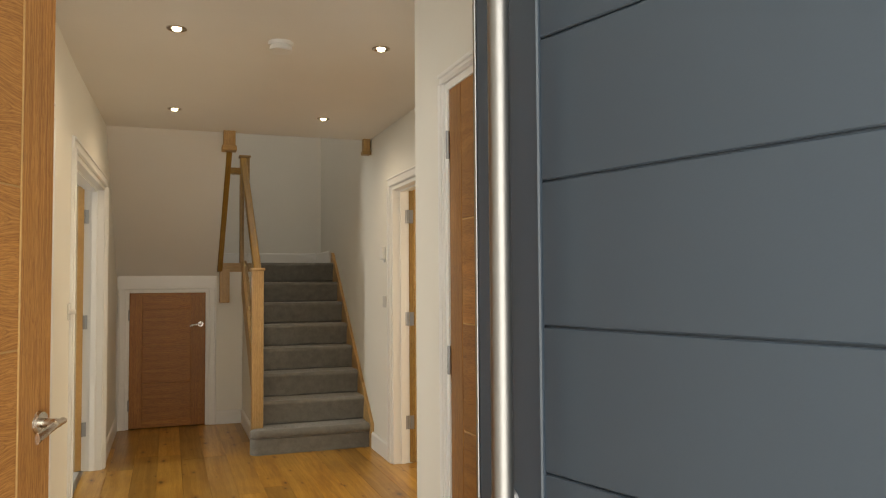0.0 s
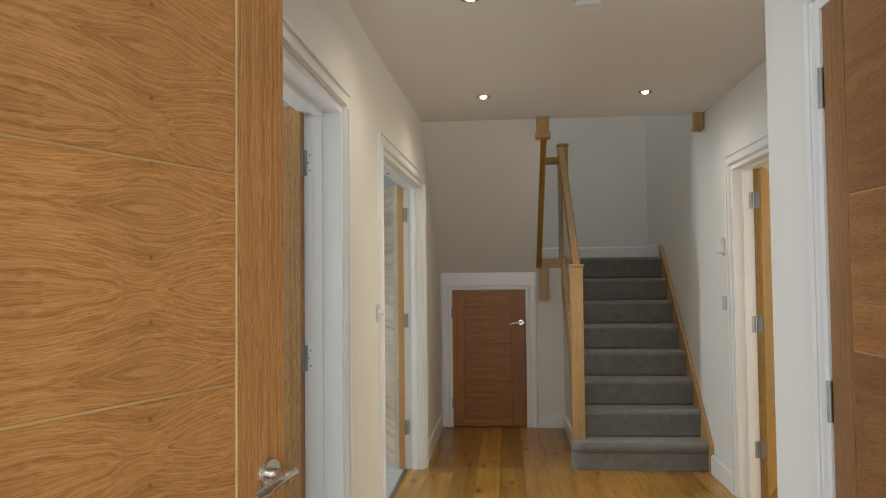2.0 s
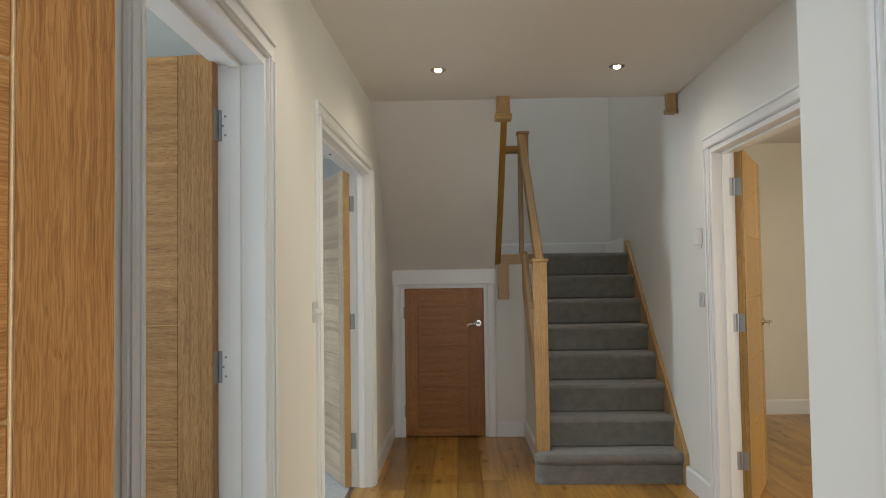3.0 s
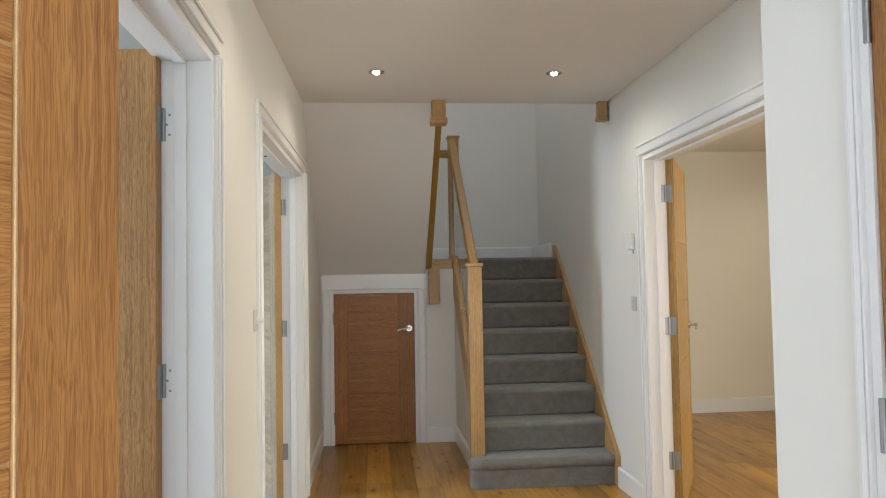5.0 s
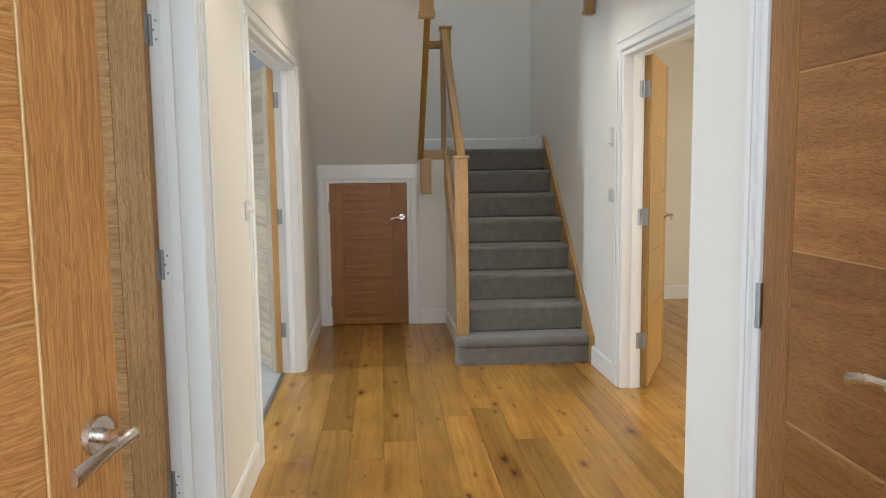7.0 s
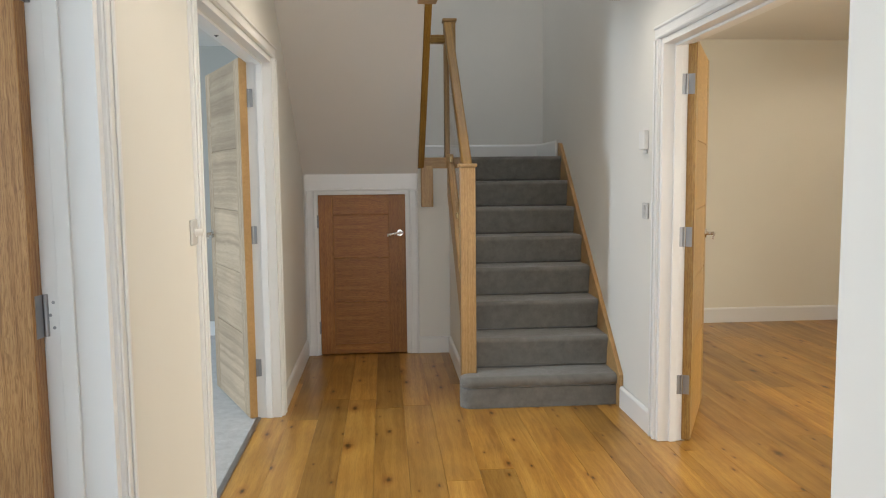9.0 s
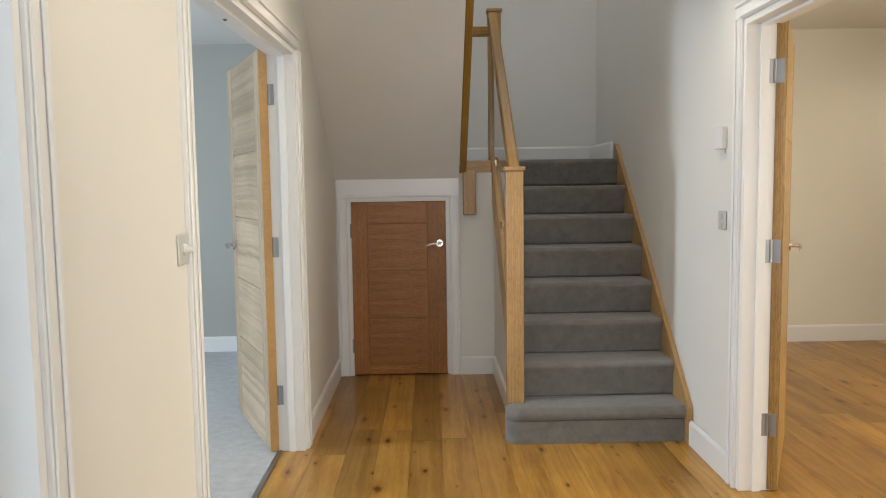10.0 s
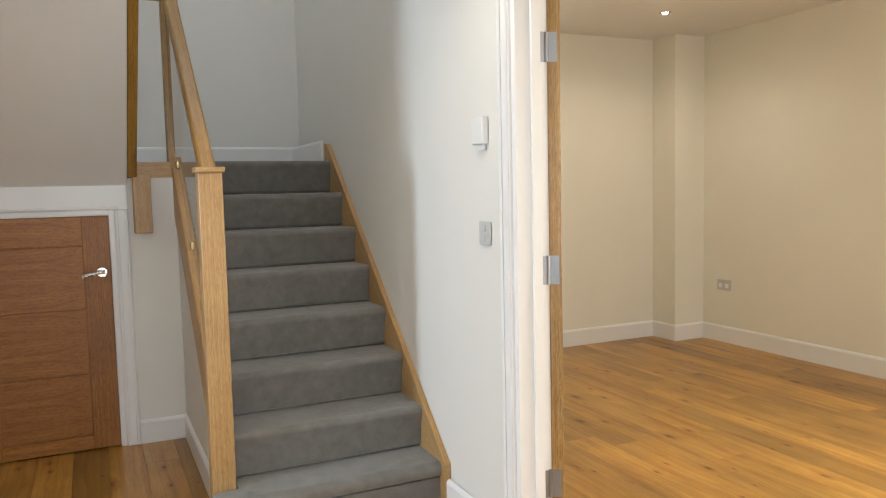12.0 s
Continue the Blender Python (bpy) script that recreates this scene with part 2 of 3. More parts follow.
# ---- mesh helpers ----
def box(bm, x0, x1, y0, y1, z0, z1, bevel=0.0, segments=1):
    geo = bmesh.ops.create_cube(bm, size=1.0)
    vs = geo["verts"]
    for v in vs:
        v.co = Vector((x0 if v.co.x < 0 else x1, y0 if v.co.y < 0 else y1, z0 if v.co.z < 0 else z1))
    if bevel:
        es = {e for v in vs for e in v.link_edges}
        bmesh.ops.bevel(bm, geom=list(es), offset=bevel, segments=segments, affect="EDGES", profile=0.5)
    return bm


def prism(bm, pts, lo, hi, axis=2):
    """A solid from a plan outline; axis 2: outline in x, y and height in z; axis 0: outline in y, z and length in x; axis 1: x, z along y."""
    def at(p, h):
        return {2: (p[0], p[1], h), 0: (h, p[0], p[1]), 1: (p[0], h, p[1])}[axis]
    a = [bm.verts.new(at(p, lo)) for p in pts]
    b = [bm.verts.new(at(p, hi)) for p in pts]
    n = len(pts)
    fs = [bm.faces.new(a), bm.faces.new(b)] + [bm.faces.new((a[k], a[(k + 1) % n], b[(k + 1) % n], b[k])) for k in range(n)]
    bmesh.ops.recalc_face_normals(bm, faces=fs)
    return bm


def tube(bm, a, b, r, r2=None, n=20):
    a, b = Vector(a), Vector(b)
    m = Matrix.Translation((a + b) / 2) @ (b - a).to_track_quat("Z", "Y").to_matrix().to_4x4()
    bmesh.ops.create_cone(bm, cap_ends=True, segments=n, radius1=r, radius2=r if r2 is None else r2, depth=(b - a).length, matrix=m)
    return bm


def B(*a, **k):
    return box(bmesh.new(), *a, **k)


def part(name, bm, material, parent=None, label="", smooth=False):
    me = bpy.data.meshes.new(name)
    bm.to_mesh(me)
    bm.free()
    me.materials.append(material)
    if smooth:
        for p in me.polygons:
            p.use_smooth = True
        me.set_sharp_from_angle(angle=radians(35))
    ob = new(name, me)
    if parent:
        ob.parent = parent
    if label:
        ob["label"] = label
    return ob


def setting(name, bm, material, label, category):
    return tagged(part(name, bm, material), label, category, kind="structure")


def root(name, m, label, category, group="", kind=""):
    ob = new(name)
    ob.empty_display_size = 0.1
    ob.matrix_world = m
    return tagged(ob, label, category, group, kind)


# ---- the large structure ----
CZ = 2.525            # ceilings
LX, LX2 = -0.44, -0.404   # the hall's left wall before and behind the wide doorway
RX = 1.612            # the hall's right wall beside the stairs
NX = 0.98             # the narrower part by the entrance
BY = 8.5              # the back of the house
LZ = 2.60             # the lounge's ceiling
UP = 5.0              # top of the stairwell
DH = 2.05             # openings


def wall(name, pts, z0, z1, material=None, label="warm white painted plaster wall"):
    return setting(name, prism(bmesh.new(), pts, z0, z1), material or WALL, label, "wall")


def rect(x0, x1, y0, y1):
    return [(x0, y0), (x1, y0), (x1, y1), (x0, y1)]


# left side: cupboard recess, study door, wide doorway, wall by the stairs
wall("wall_left_entrance", rect(-0.70, -0.505, -0.15, 1.245), -0.02, CZ)
wall("wall_left_entrance_pier", rect(-0.70, -0.505, 2.085, 2.30), -0.02, CZ)
wall("wall_left_entrance_head", rect(-0.70, -0.505, 1.245, 2.085), DH, CZ)
wall("wall_cupboard", [(-1.2, 1.145), (-0.70, 1.145), (-0.70, 1.245), (-1.1, 1.245), (-1.1, 2.085), (-0.70, 2.085), (-0.70, 2.29), (-1.2, 2.29)], -0.02, CZ)
wall("wall_left_pier", rect(-0.60, LX, 2.30, 2.60), -0.02, CZ)
wall("wall_left_study_head", rect(-0.60, LX, 2.60, 3.555), DH, CZ)
wall("wall_left_middle", rect(-0.60, LX, 3.555, 4.47), -0.02, CZ)
wall("wall_left_parlour_head", [(-0.57, 4.47), (LX, 4.47), (LX2, 6.075), (-0.57, 6.075)], DH, CZ)
wall("wall_left_stairs", rect(-0.57, LX2, 6.075, BY + 0.12), -0.02, UP)
wall("wall_left_upper", rect(-0.57, LX2, 4.6, 6.075), CZ + 0.1, UP)
# right side: closed cupboard by the entrance, the step back, wide doorway to the lounge, wall by the stairs
wall("wall_right_entrance", rect(NX, NX + 0.12, 0.15, 1.985), -0.02, CZ)
wall("wall_right_entrance_head", rect(NX, NX + 0.12, 1.985, 2.565), DH, CZ)
wall("wall_right_entrance_pier", rect(NX, NX + 0.12, 2.565, 2.93), -0.02, CZ)
wall("wall_right_return", rect(NX + 0.12, RX + 0.14, 2.81, 2.93), -0.02, CZ)
wall("wall_right_cupboard", [(1.62, 1.60), (1.74, 1.60), (1.74, 2.81), (1.62, 2.81)], -0.02, CZ)
wall("wall_right_middle", rect(RX, RX + 0.14, 2.93, 3.79), -0.02, LZ)
wall("wall_right_lounge_head", rect(RX, RX + 0.14, 3.79, 5.455), DH, LZ)
wall("wall_right_stairs", [(RX, 5.455), (RX + 0.14, 5.455), (RX + 0.14, BY), (RX + 0.043, BY)], -0.02, UP)
wall("wall_right_upper", rect(RX, RX + 0.14, 4.6, 5.455), CZ + 0.1, UP)
# back, front and upstairs
wall("wall_back", rect(-4.3, 5.3, BY, BY + 0.15), -0.02, UP)
wall("wall_upper_front", rect(-0.57, RX + 0.14, 4.48, 4.6), CZ + 0.1, UP)
# front opening left larger than the door, as if glazed; that glazing is unseen
wall("wall_front_east", rect(0.96, 5.3, -0.15, 0.15), -0.02, LZ)
wall("wall_front_west", rect(-4.3, -0.56, -0.15, 0.15), -0.02, CZ)
wall("wall_front_head", rect(-0.56, 0.96, -0.15, 0.15), 2.42, CZ)
# under the stairs: a low wall with the small door
USY = 7.585
wall("wall_under_stairs", rect(LX2, -0.318, USY, USY + 0.1), -0.02, 1.45)
wall("wall_under_stairs_head", rect(-0.318, 0.40, USY, USY + 0.1), 1.28, 1.45)
wall("wall_under_stairs_pier", rect(0.40, 0.72, USY, USY + 0.1), -0.02, 1.45)
setting("wall_spandrel", prism(bmesh.new(), [(6.30, -0.02), (USY + 0.1, -0.02), (USY + 0.1, 1.45), (6.30, 0.28)], 0.722, 0.75, axis=0), WALL, "white plastered side of the staircase", "wall")
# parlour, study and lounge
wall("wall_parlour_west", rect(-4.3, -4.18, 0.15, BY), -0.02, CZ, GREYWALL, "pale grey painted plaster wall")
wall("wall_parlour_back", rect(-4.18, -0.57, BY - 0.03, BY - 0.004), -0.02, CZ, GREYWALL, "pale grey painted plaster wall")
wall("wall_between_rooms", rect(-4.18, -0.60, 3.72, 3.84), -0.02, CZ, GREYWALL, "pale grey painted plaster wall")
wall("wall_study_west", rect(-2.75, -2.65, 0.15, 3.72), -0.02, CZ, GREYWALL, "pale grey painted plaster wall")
wall("wall_lounge_east", rect(5.12, 5.3, 0.15, BY), -0.02, LZ, WARMLIT_WALL, "cream painted plaster wall, warm light put into its colour")
wall("wall_lounge_back", rect(RX + 0.14, 4.80, BY - 0.02, BY - 0.003), -0.02, LZ, WARMLIT_WALL, "cream painted plaster wall, warm light put into its colour")
wall("wall_lounge_boxing", rect(4.80, 5.12, 8.20, BY), -0.02, LZ, WARMLIT_WALL, "boxed-in cream corner column, warm light put into its colour")

setting("ceiling", B(-4.3, RX + 0.14, -0.15, 4.6, CZ, CZ + 0.25), CEIL, "matt white plastered ceiling", "ceiling")
setting("ceiling", B(LX2 - 0.166, RX, 4.6, 6.15, CZ, CZ + 0.25), CEIL, "matt white plastered ceiling ending at the stairwell", "ceiling")
setting("ceiling", B(-4.3, -0.57, 4.6, BY, CZ, CZ + 0.25), CEIL, "matt white plastered ceiling", "ceiling")
setting("ceiling", B(RX + 0.14, 5.3, -0.15, BY, LZ, LZ + 0.2), CEIL, "matt white plastered ceiling", "ceiling")
setting("ceiling_stairwell", B(-0.57, RX + 0.14, 4.48, BY + 0.15, UP, UP + 0.1), CEIL, "white ceiling high over the stairwell", "ceiling")
# soffit under the upper flight
setting("ceiling_soffit", prism(bmesh.new(), [(USY, 1.40), (USY + 0.1, 1.44), (6.15, 2.66), (6.15, CZ)], LX2, 0.475, axis=0), CEIL, "sloping plastered underside of the upper flight", "ceiling")
# landing
setting("floor_landing", B(LX2, RX, 7.76, BY, 1.36, 1.538), CARPET, "grey carpeted half landing", "floor")

setting("ground", B(-400, 400, -400, 400, -0.3, -0.17), STONE, "pale paving around the house", "ground")
setting("floor_base", B(LX - 0.16, 5.12, -0.15, BY, -0.16, -0.018), DARKGAP, "dark underlay below the boards", "floor")
setting("floor_carpet", B(-4.2, -0.535, 0.15, BY - 0.03, -0.16, 0.004), LIT_CARPET, "soft grey fitted carpet, paled to carry window light", "floor")
setting("floor_strip", B(-0.545, -0.52, 4.47, 6.075, -0.015, 0.006), STEEL, "dull metal threshold strip at the carpet", "threshold")


# ---- trim ----
def casing(name, m, width, height, depth, sides=(1, 1, 1), head=0.075, leg=0.07, back=True, label="white painted door architrave and lining"):
    """Lining and architrave round an opening: local x across, y into the wall, front at y = 0."""
    r = root(name, m, label, "door frame", kind="structure")
    t = 0.016
    def band(p, x0, x1, z0, z1, upright, inner):
        bm = B(x0, x1, -t, 0.0, z0, z1, bevel=0.003)
        if upright:
            a, b = (x1 - 0.02, x1 - 0.004) if inner > 0 else (x0 + 0.004, x0 + 0.02)
            box(bm, a, b, -t - 0.006, -t + 0.001, z0, z1, bevel=0.003)
            a, b = (x0 + 0.003, x0 + 0.019) if inner > 0 else (x1 - 0.019, x1 - 0.003)
            box(bm, a, b, -t - 0.009, -t + 0.001, z0, z1, bevel=0.004)
        else:
            box(bm, x0 + 0.05, x1 - 0.05, -t - 0.006, -t + 0.001, z0 + 0.004, z0 + 0.02, bevel=0.003)
            box(bm, x0 + 0.003, x1 - 0.003, -t - 0.009, -t + 0.001, z1 - 0.019, z1 - 0.003, bevel=0.004)
        part(p, bm, TRIM, r)
    if sides[0]:
        band("architrave", -leg, -0.004, 0.001, height + 0.004, True, 1)
    if sides[2]:
        band("architrave", width + 0.004, width + leg, 0.001, height + 0.004, True, -1)
    if sides[1]:
        band("architrave_head", -leg * sides[0], width + leg * sides[2], height + 0.004, height + head, False, 1)
    # lining with a planted stop
    part("jamb", B(-0.004, 0.022, -0.004, depth + 0.004, 0.001, height + 0.003, bevel=0.001), TRIM, r)
    part("jamb", B(width - 0.022, width + 0.004, -0.004, depth + 0.004, 0.001, height + 0.003, bevel=0.001), TRIM, r)
    part("jamb_head", B(0.022, width - 0.022, -0.004, depth + 0.004, height - 0.024, height + 0.003, bevel=0.001), TRIM, r)
    if back:
        s0, s1 = depth - 0.085, depth - 0.05
    else:
        s0, s1 = 0.05, 0.085
    part("stop", B(0.022, 0.034, s0, s1, 0.001, height - 0.024, bevel=0.001), TRIM, r)
    part("stop", B(width - 0.034, width - 0.022, s0, s1, 0.001, height - 0.024, bevel=0.001), TRIM, r)
    part("stop", B(0.034, width - 0.034, s0, s1, height - 0.036, height - 0.024, bevel=0.001), TRIM, r)
    return r


casing("trim_parlour", pose(LX, 4.47, 0, 0, 0, 90 - 1.29), 1.605, DH, 0.13)
casing("trim_study", pose(LX, 2.60, 0, 0, 0, 90), 0.955, DH, 0.155)
casing("trim_lounge", pose(RX, 5.455, 0, 0, 0, -90), 1.665, DH, 0.14)
casing("trim_entrance_cupboard", pose(NX, 2.565, 0, 0, 0, -90), 0.58, DH, 0.12, back=False, head=0.045, leg=0.03)
casing("trim_coat_cupboard", pose(-0.505, 1.245, 0, 0, 0, 90), 0.84, DH, 0.19, back=False)
casing("trim_under_stairs", pose(-0.318, USY, 0), 0.718, 1.28, 0.1, head=0.155, leg=0.075, back=False, label="white painted frame round the low door")


catch = root("ball_catch", pose(-0.51, 5.19, DH - 0.036), "small dark metal ball catch in the door head", "door catch")
part("plate", tube(bmesh.new(), (0, 0, -0.002), (0, 0, 0.0), 0.010, n=16), STEEL, catch)
part("ball", tube(bmesh.new(), (0, 0, -0.006), (0, 0, -0.001), 0.004, 0.007, 12), RUBBER, catch)


def skirt(pts_a, pts_b, flip=1, h=0.13):
    """Skirting board along a wall from a to b, its face to the left of that way (flip -1: right)."""
    a, b = Vector((*pts_a, 0)), Vector((*pts_b, 0))
    d = (b - a).normalized()
    n = Vector((-d.y, d.x, 0)) * flip
    prof = [(0, 0.0005), (0.016, 0.0005), (0.016, h - 0.016), (0.011, h - 0.006), (0.004, h), (0, h)]
    bm = bmesh.new()
    ra = [bm.verts.new(a + n * p + Vector((0, 0, q))) for p, q in prof]
    rb = [bm.verts.new(b + n * p + Vector((0, 0, q))) for p, q in prof]
    k = len(prof)
    fs = [bm.faces.new(ra), bm.faces.new(rb)] + [bm.faces.new((ra[i], ra[(i + 1) % k], rb[(i + 1) % k], rb[i])) for i in range(k)]
    bmesh.ops.recalc_face_normals(bm, faces=fs)
    return setting("baseboard", bm, TRIM, "white painted skirting board", "skirting")


skirt((LX, 3.63), (LX, 4.40), -1)
skirt((LX2, 6.15), (LX2, USY), -1)
skirt((0.476, USY), (0.722, USY), -1)
skirt((0.722, USY), (0.722, 6.30), -1)
skirt((RX, 5.53), (RX, 6.03), 1)
skirt((NX, 2.64), (NX, 2.93), 1)
skirt((RX + 0.14, BY - 0.02), (4.80, BY - 0.02), -1, 0.14)
skirt((4.80, BY - 0.02), (4.80, 8.20), -1, 0.14)
skirt((4.784, 8.20), (5.12, 8.20), -1, 0.14)
skirt((5.12, 8.20), (5.12, 0.15), -1, 0.14)
skirt((RX + 0.14, 5.54), (RX + 0.14, BY), -1, 0.14)
skirt((-4.18, BY - 0.03), (-0.57, BY - 0.03), -1)
sk = skirt((LX2, BY), (RX, BY), -1)
sk.location.z = 1.538
sk = skirt((RX, 7.76), (RX, BY), 1)
sk.location.z = 1.538


# ---- doors ----
def lever(parent, x, z, y, out, way):
    """Lever handle on a round rose. out: the side, -1 towards local -y; way: where the lever points along x."""
    bm = tube(bmesh.new(), (x, y, z), (x, y + out * 0.009, z), 0.027, 0.025, 32)
    rose = part("handle", bm, NICKEL, parent, "satin nickel lever handle on a round rose", smooth=True)
    bm = tube(bmesh.new(), (x, y + out * 0.006, z), (x, y + out * 0.05, z), 0.0105, 0.0095, 20)
    ring = []
    for k in range(9):
        u = k / 8
        c = Vector((x + way * (-0.013 + 0.110 * u), y + out * (0.05 + 0.004 * math.sin(u * 3.1)), z + 0.003 - 0.020 * u * u))
        ry, rz = 0.0075 - 0.002 * u, 0.0082 + 0.0045 * u * u
        ring.append([bm.verts.new(c + Vector((0, ry * math.cos(a), rz * math.sin(a)))) for a in [math.tau * i / 12 for i in range(12)]])
    for p, q in zip(ring, ring[1:]):
        for i in range(12):
            bm.faces.new((p[i], p[(i + 1) % 12], q[(i + 1) % 12], q[i]))
    bm.faces.new(ring[0])
    bm.faces.new(ring[-1])
    bmesh.ops.recalc_face_normals(bm, faces=bm.faces)
    part("lever", bm, NICKEL, rose, smooth=True)


def hinge(parent, z, x=0.0, y=0.0):
    """Butt hinge whose knuckle stands at x, y."""
    bm = tube(bmesh.new(), (x, y, z - 0.05), (x, y, z + 0.05), 0.0065, n=14)
    for k in range(5):
        tube(bm, (x, y, z - 0.05 + 0.02 * k + 0.001), (x, y, z - 0.031 + 0.02 * k), 0.0073, n=14)
    return part("hinge", bm, STEEL, parent, "brushed steel butt hinge", smooth=True)


def leaf(name, m, label, wood, width=0.826, height=2.04, grooves=(0.487, 0.842, 1.2, 1.555), stile=(0.112, 0.112), levers=(-1, 1), lever_x=None, hinges=(0.301, 1.066, 1.83), lever_z=1.03, knuckle=-1, thick=0.044, jamb=None, pale_grooves=False, bead=False):
    """Oak door: local x from the hinge to the lock, y from 0 to its thickness, horizontal boards between two stiles."""
    r = root(name, m, label, "door", kind="structure")
    across, up = wood
    z0 = 0.008
    bare = across is OAK_X or pale_grooves
    dip = 0.003 if bare else 0.007
    part("core", B(0.01, width - 0.01, dip, thick - dip, z0 + 0.004, z0 + height - 0.004), GROOVE if bare else across, r)
    part("stile", B(0, stile[0], 0, thick, z0, z0 + height, bevel=0.0015), up, r)
    part("stile", B(width - stile[1], width, 0, thick, z0, z0 + height, bevel=0.0015), up, r)
    zs = [z0] + [g for g in grooves] + [z0 + height]
    for a, b in zip(zs, zs[1:]):
        part("panel", B(stile[0] + 0.0008, width - stile[1] - (0.0045 if bead else 0.0008), 0.0005, thick - 0.0005, a + (0.0018 if a > z0 else 0), b - (0.0018 if b < z0 + height else 0), bevel=0.0024), across, r)
    # added pale strip: the highlight along the stile's bevelled edge
    if bead:
        part("bead", B(width - stile[1] - 0.0040, width - stile[1] - 0.0002, -0.0012, thick + 0.0012, z0, z0 + height, bevel=0.0011), GROOVE, r, "pale strip for the light on the stile's bevel")
    lx = width - 0.047 if lever_x is None else lever_x
    for s in levers:
        lever(r, lx, lever_z, 0 if s < 0 else thick, s, -1)
    for z in hinges:
        h = hinge(r, z, -0.004, -0.005 if knuckle < 0 else thick + 0.005)
        part("hinge_plate", B(-0.0015, 0.0, 0.004, 0.034, z - 0.05, z + 0.05) if knuckle < 0 else B(-0.0015, 0.0, thick - 0.034, thick - 0.004, z - 0.05, z + 0.05), STEEL, h)
        if jamb:
            d = m.to_3x3().inverted() @ Vector((jamb, 0, 0))
            ky = -0.005 if knuckle < 0 else thick + 0.005
            bm = B(0.004, 0.024, -0.0012, 0.0012, z - 0.05, z + 0.05)
            for k in (-0.03, 0.0, 0.03):
                tube(bm, (0.014 + 0.004 * (1 if k else -1), -0.0022, z + k), (0.014 + 0.004 * (1 if k else -1), 0.0022, z + k), 0.004, n=10)
            bm.transform(Matrix.Translation((-0.004, ky, 0)) @ Matrix.Rotation(math.atan2(d.y, d.x), 4, "Z"))
            part("hinge_plate", bm, STEEL, h)
    return r


# the coat cupboard's door standing open into the entrance
leaf("door_coat_cupboard", pose(-0.498, 1.247, 0, 0, 0, 69.5), "pale oak veneered door standing open into the entrance", (OAK_X, OAK_Z), width=0.818, stile=(0.112, 0.128), bead=True)
leaf("door_entrance_cupboard", pose(NX + 0.002, 2.54, 0, 0, 0, -90), "reddish brown oak cupboard door, closed", (BROWN_X, BROWN_Z), width=0.535, levers=(-1,), lever_x=0.485, pale_grooves=True)
leaf("door_study", pose(-0.583, 3.53, 0, 0, 0, 175), "brown oak panelled door opened into the study, shade in its colour", (SHADED_X, SHADED_Z), knuckle=-1, jamb=1, pale_grooves=True)
leaf("door_parlour", pose(-0.535, 6.045, 0, 0, 0, 115), "pale oak panelled door opened into the carpeted room", (RAW_X, RAW_Z), knuckle=-1, jamb=1)
leaf("door_lounge", pose(RX + 0.122, 5.43, 0, 0, 0, 62.5) @ pose(0, -0.044, 0), "golden oak door swung wide into the lounge", (GOLD_X, GOLD_Z), knuckle=1, jamb=-1)
leaf("door_under_stairs", pose(-0.294, USY + 0.004, 0), "low reddish oak door under the stairs, closed", (RED_X, RED_Z), width=0.67, height=1.245, grooves=(0.085, 0.42, 0.765, 1.10), stile=(0.11, 0.13), levers=(-1,), lever_z=0.955, hinges=(0.22, 1.05), lever_x=0.625)

part("lipping", B(-0.0032, -0.0002, 0.001, 0.043, 0.01, 2.046), GROOVE, bpy.data.objects["door_parlour"], "golden oak edge lipping")

# the front door, opened inwards
fd = root("door_front", pose(0.70, 0.157, 0, 0, 0, 106), "anthracite grey grooved front door, open, with a long pull bar", "door", kind="structure")
part("core", B(0, 0.9, -0.062, -0.006, 0.012, 2.09, bevel=0.002), GREYDOOR, fd)
zs = [0.012] + [1.103 + 0.183 * k for k in range(-5, 5)] + [2.09]
for a, b in zip(zs, zs[1:]):
    part("panel", B(0.13, 0.766, -0.006, 0.0, a + 0.0013, b - 0.0013, bevel=0.0018), GREYDOOR, fd)
part("stile", B(0.77, 0.893, -0.006, 0.002, 0.012, 2.09, bevel=0.002), GREYDOOR, fd)
part("stile", B(0.0, 0.126, -0.006, 0.002, 0.012, 2.09, bevel=0.002), GREYDOOR, fd)
part("bead", B(0.765, 0.772, -0.004, 0.005, 0.012, 2.09, bevel=0.002), GREYDOOR, fd)
part("edge_strip", B(0.894, 0.9, -0.058, 0.003, 0.012, 2.09, bevel=0.001), STEEL, fd, "pale metal edge strip")
bar = part("pull_bar", tube(bmesh.new(), (0.776, 0.06, 0.75), (0.776, 0.06, 2.0), 0.0135, n=28), BARSTEEL, fd, "long brushed steel pull bar", smooth=True)
for z in (0.95, 1.85):
    part("standoff", tube(bmesh.new(), (0.776, 0.0, z), (0.776, 0.06, z), 0.009, n=18), STEEL, bar, smooth=True)
part("escutcheon", tube(bmesh.new(), (0.835, 0.002, 1.05), (0.835, 0.012, 1.05), 0.026, 0.023, 28), STEEL, fd, "round keyhole plate", smooth=True)
# its frame
ff = root("trim_front_door", pose(-0.28, -0.15, 0), "anthracite front door frame", "door frame", kind="structure")
part("jamb", B(0.0, 0.06, 0.2, 0.28, -0.14, 2.12, bevel=0.003), GREYDOOR, ff)
part("jamb", B(0.985, 1.02, 0.2, 0.28, -0.14, 2.12, bevel=0.003), GREYDOOR, ff)
part("frame_head", B(0.06, 0.985, 0.2, 0.28, 2.095, 2.12, bevel=0.002), GREYDOOR, ff)
setting("threshold", B(-0.28, 0.74, -0.15, 0.15, -0.16, 0.002, bevel=0.002), STEEL, "metal front door threshold", "threshold")


# ---- staircase ----
RISE, GO, N2 = 0.1925, 0.226, 6.27
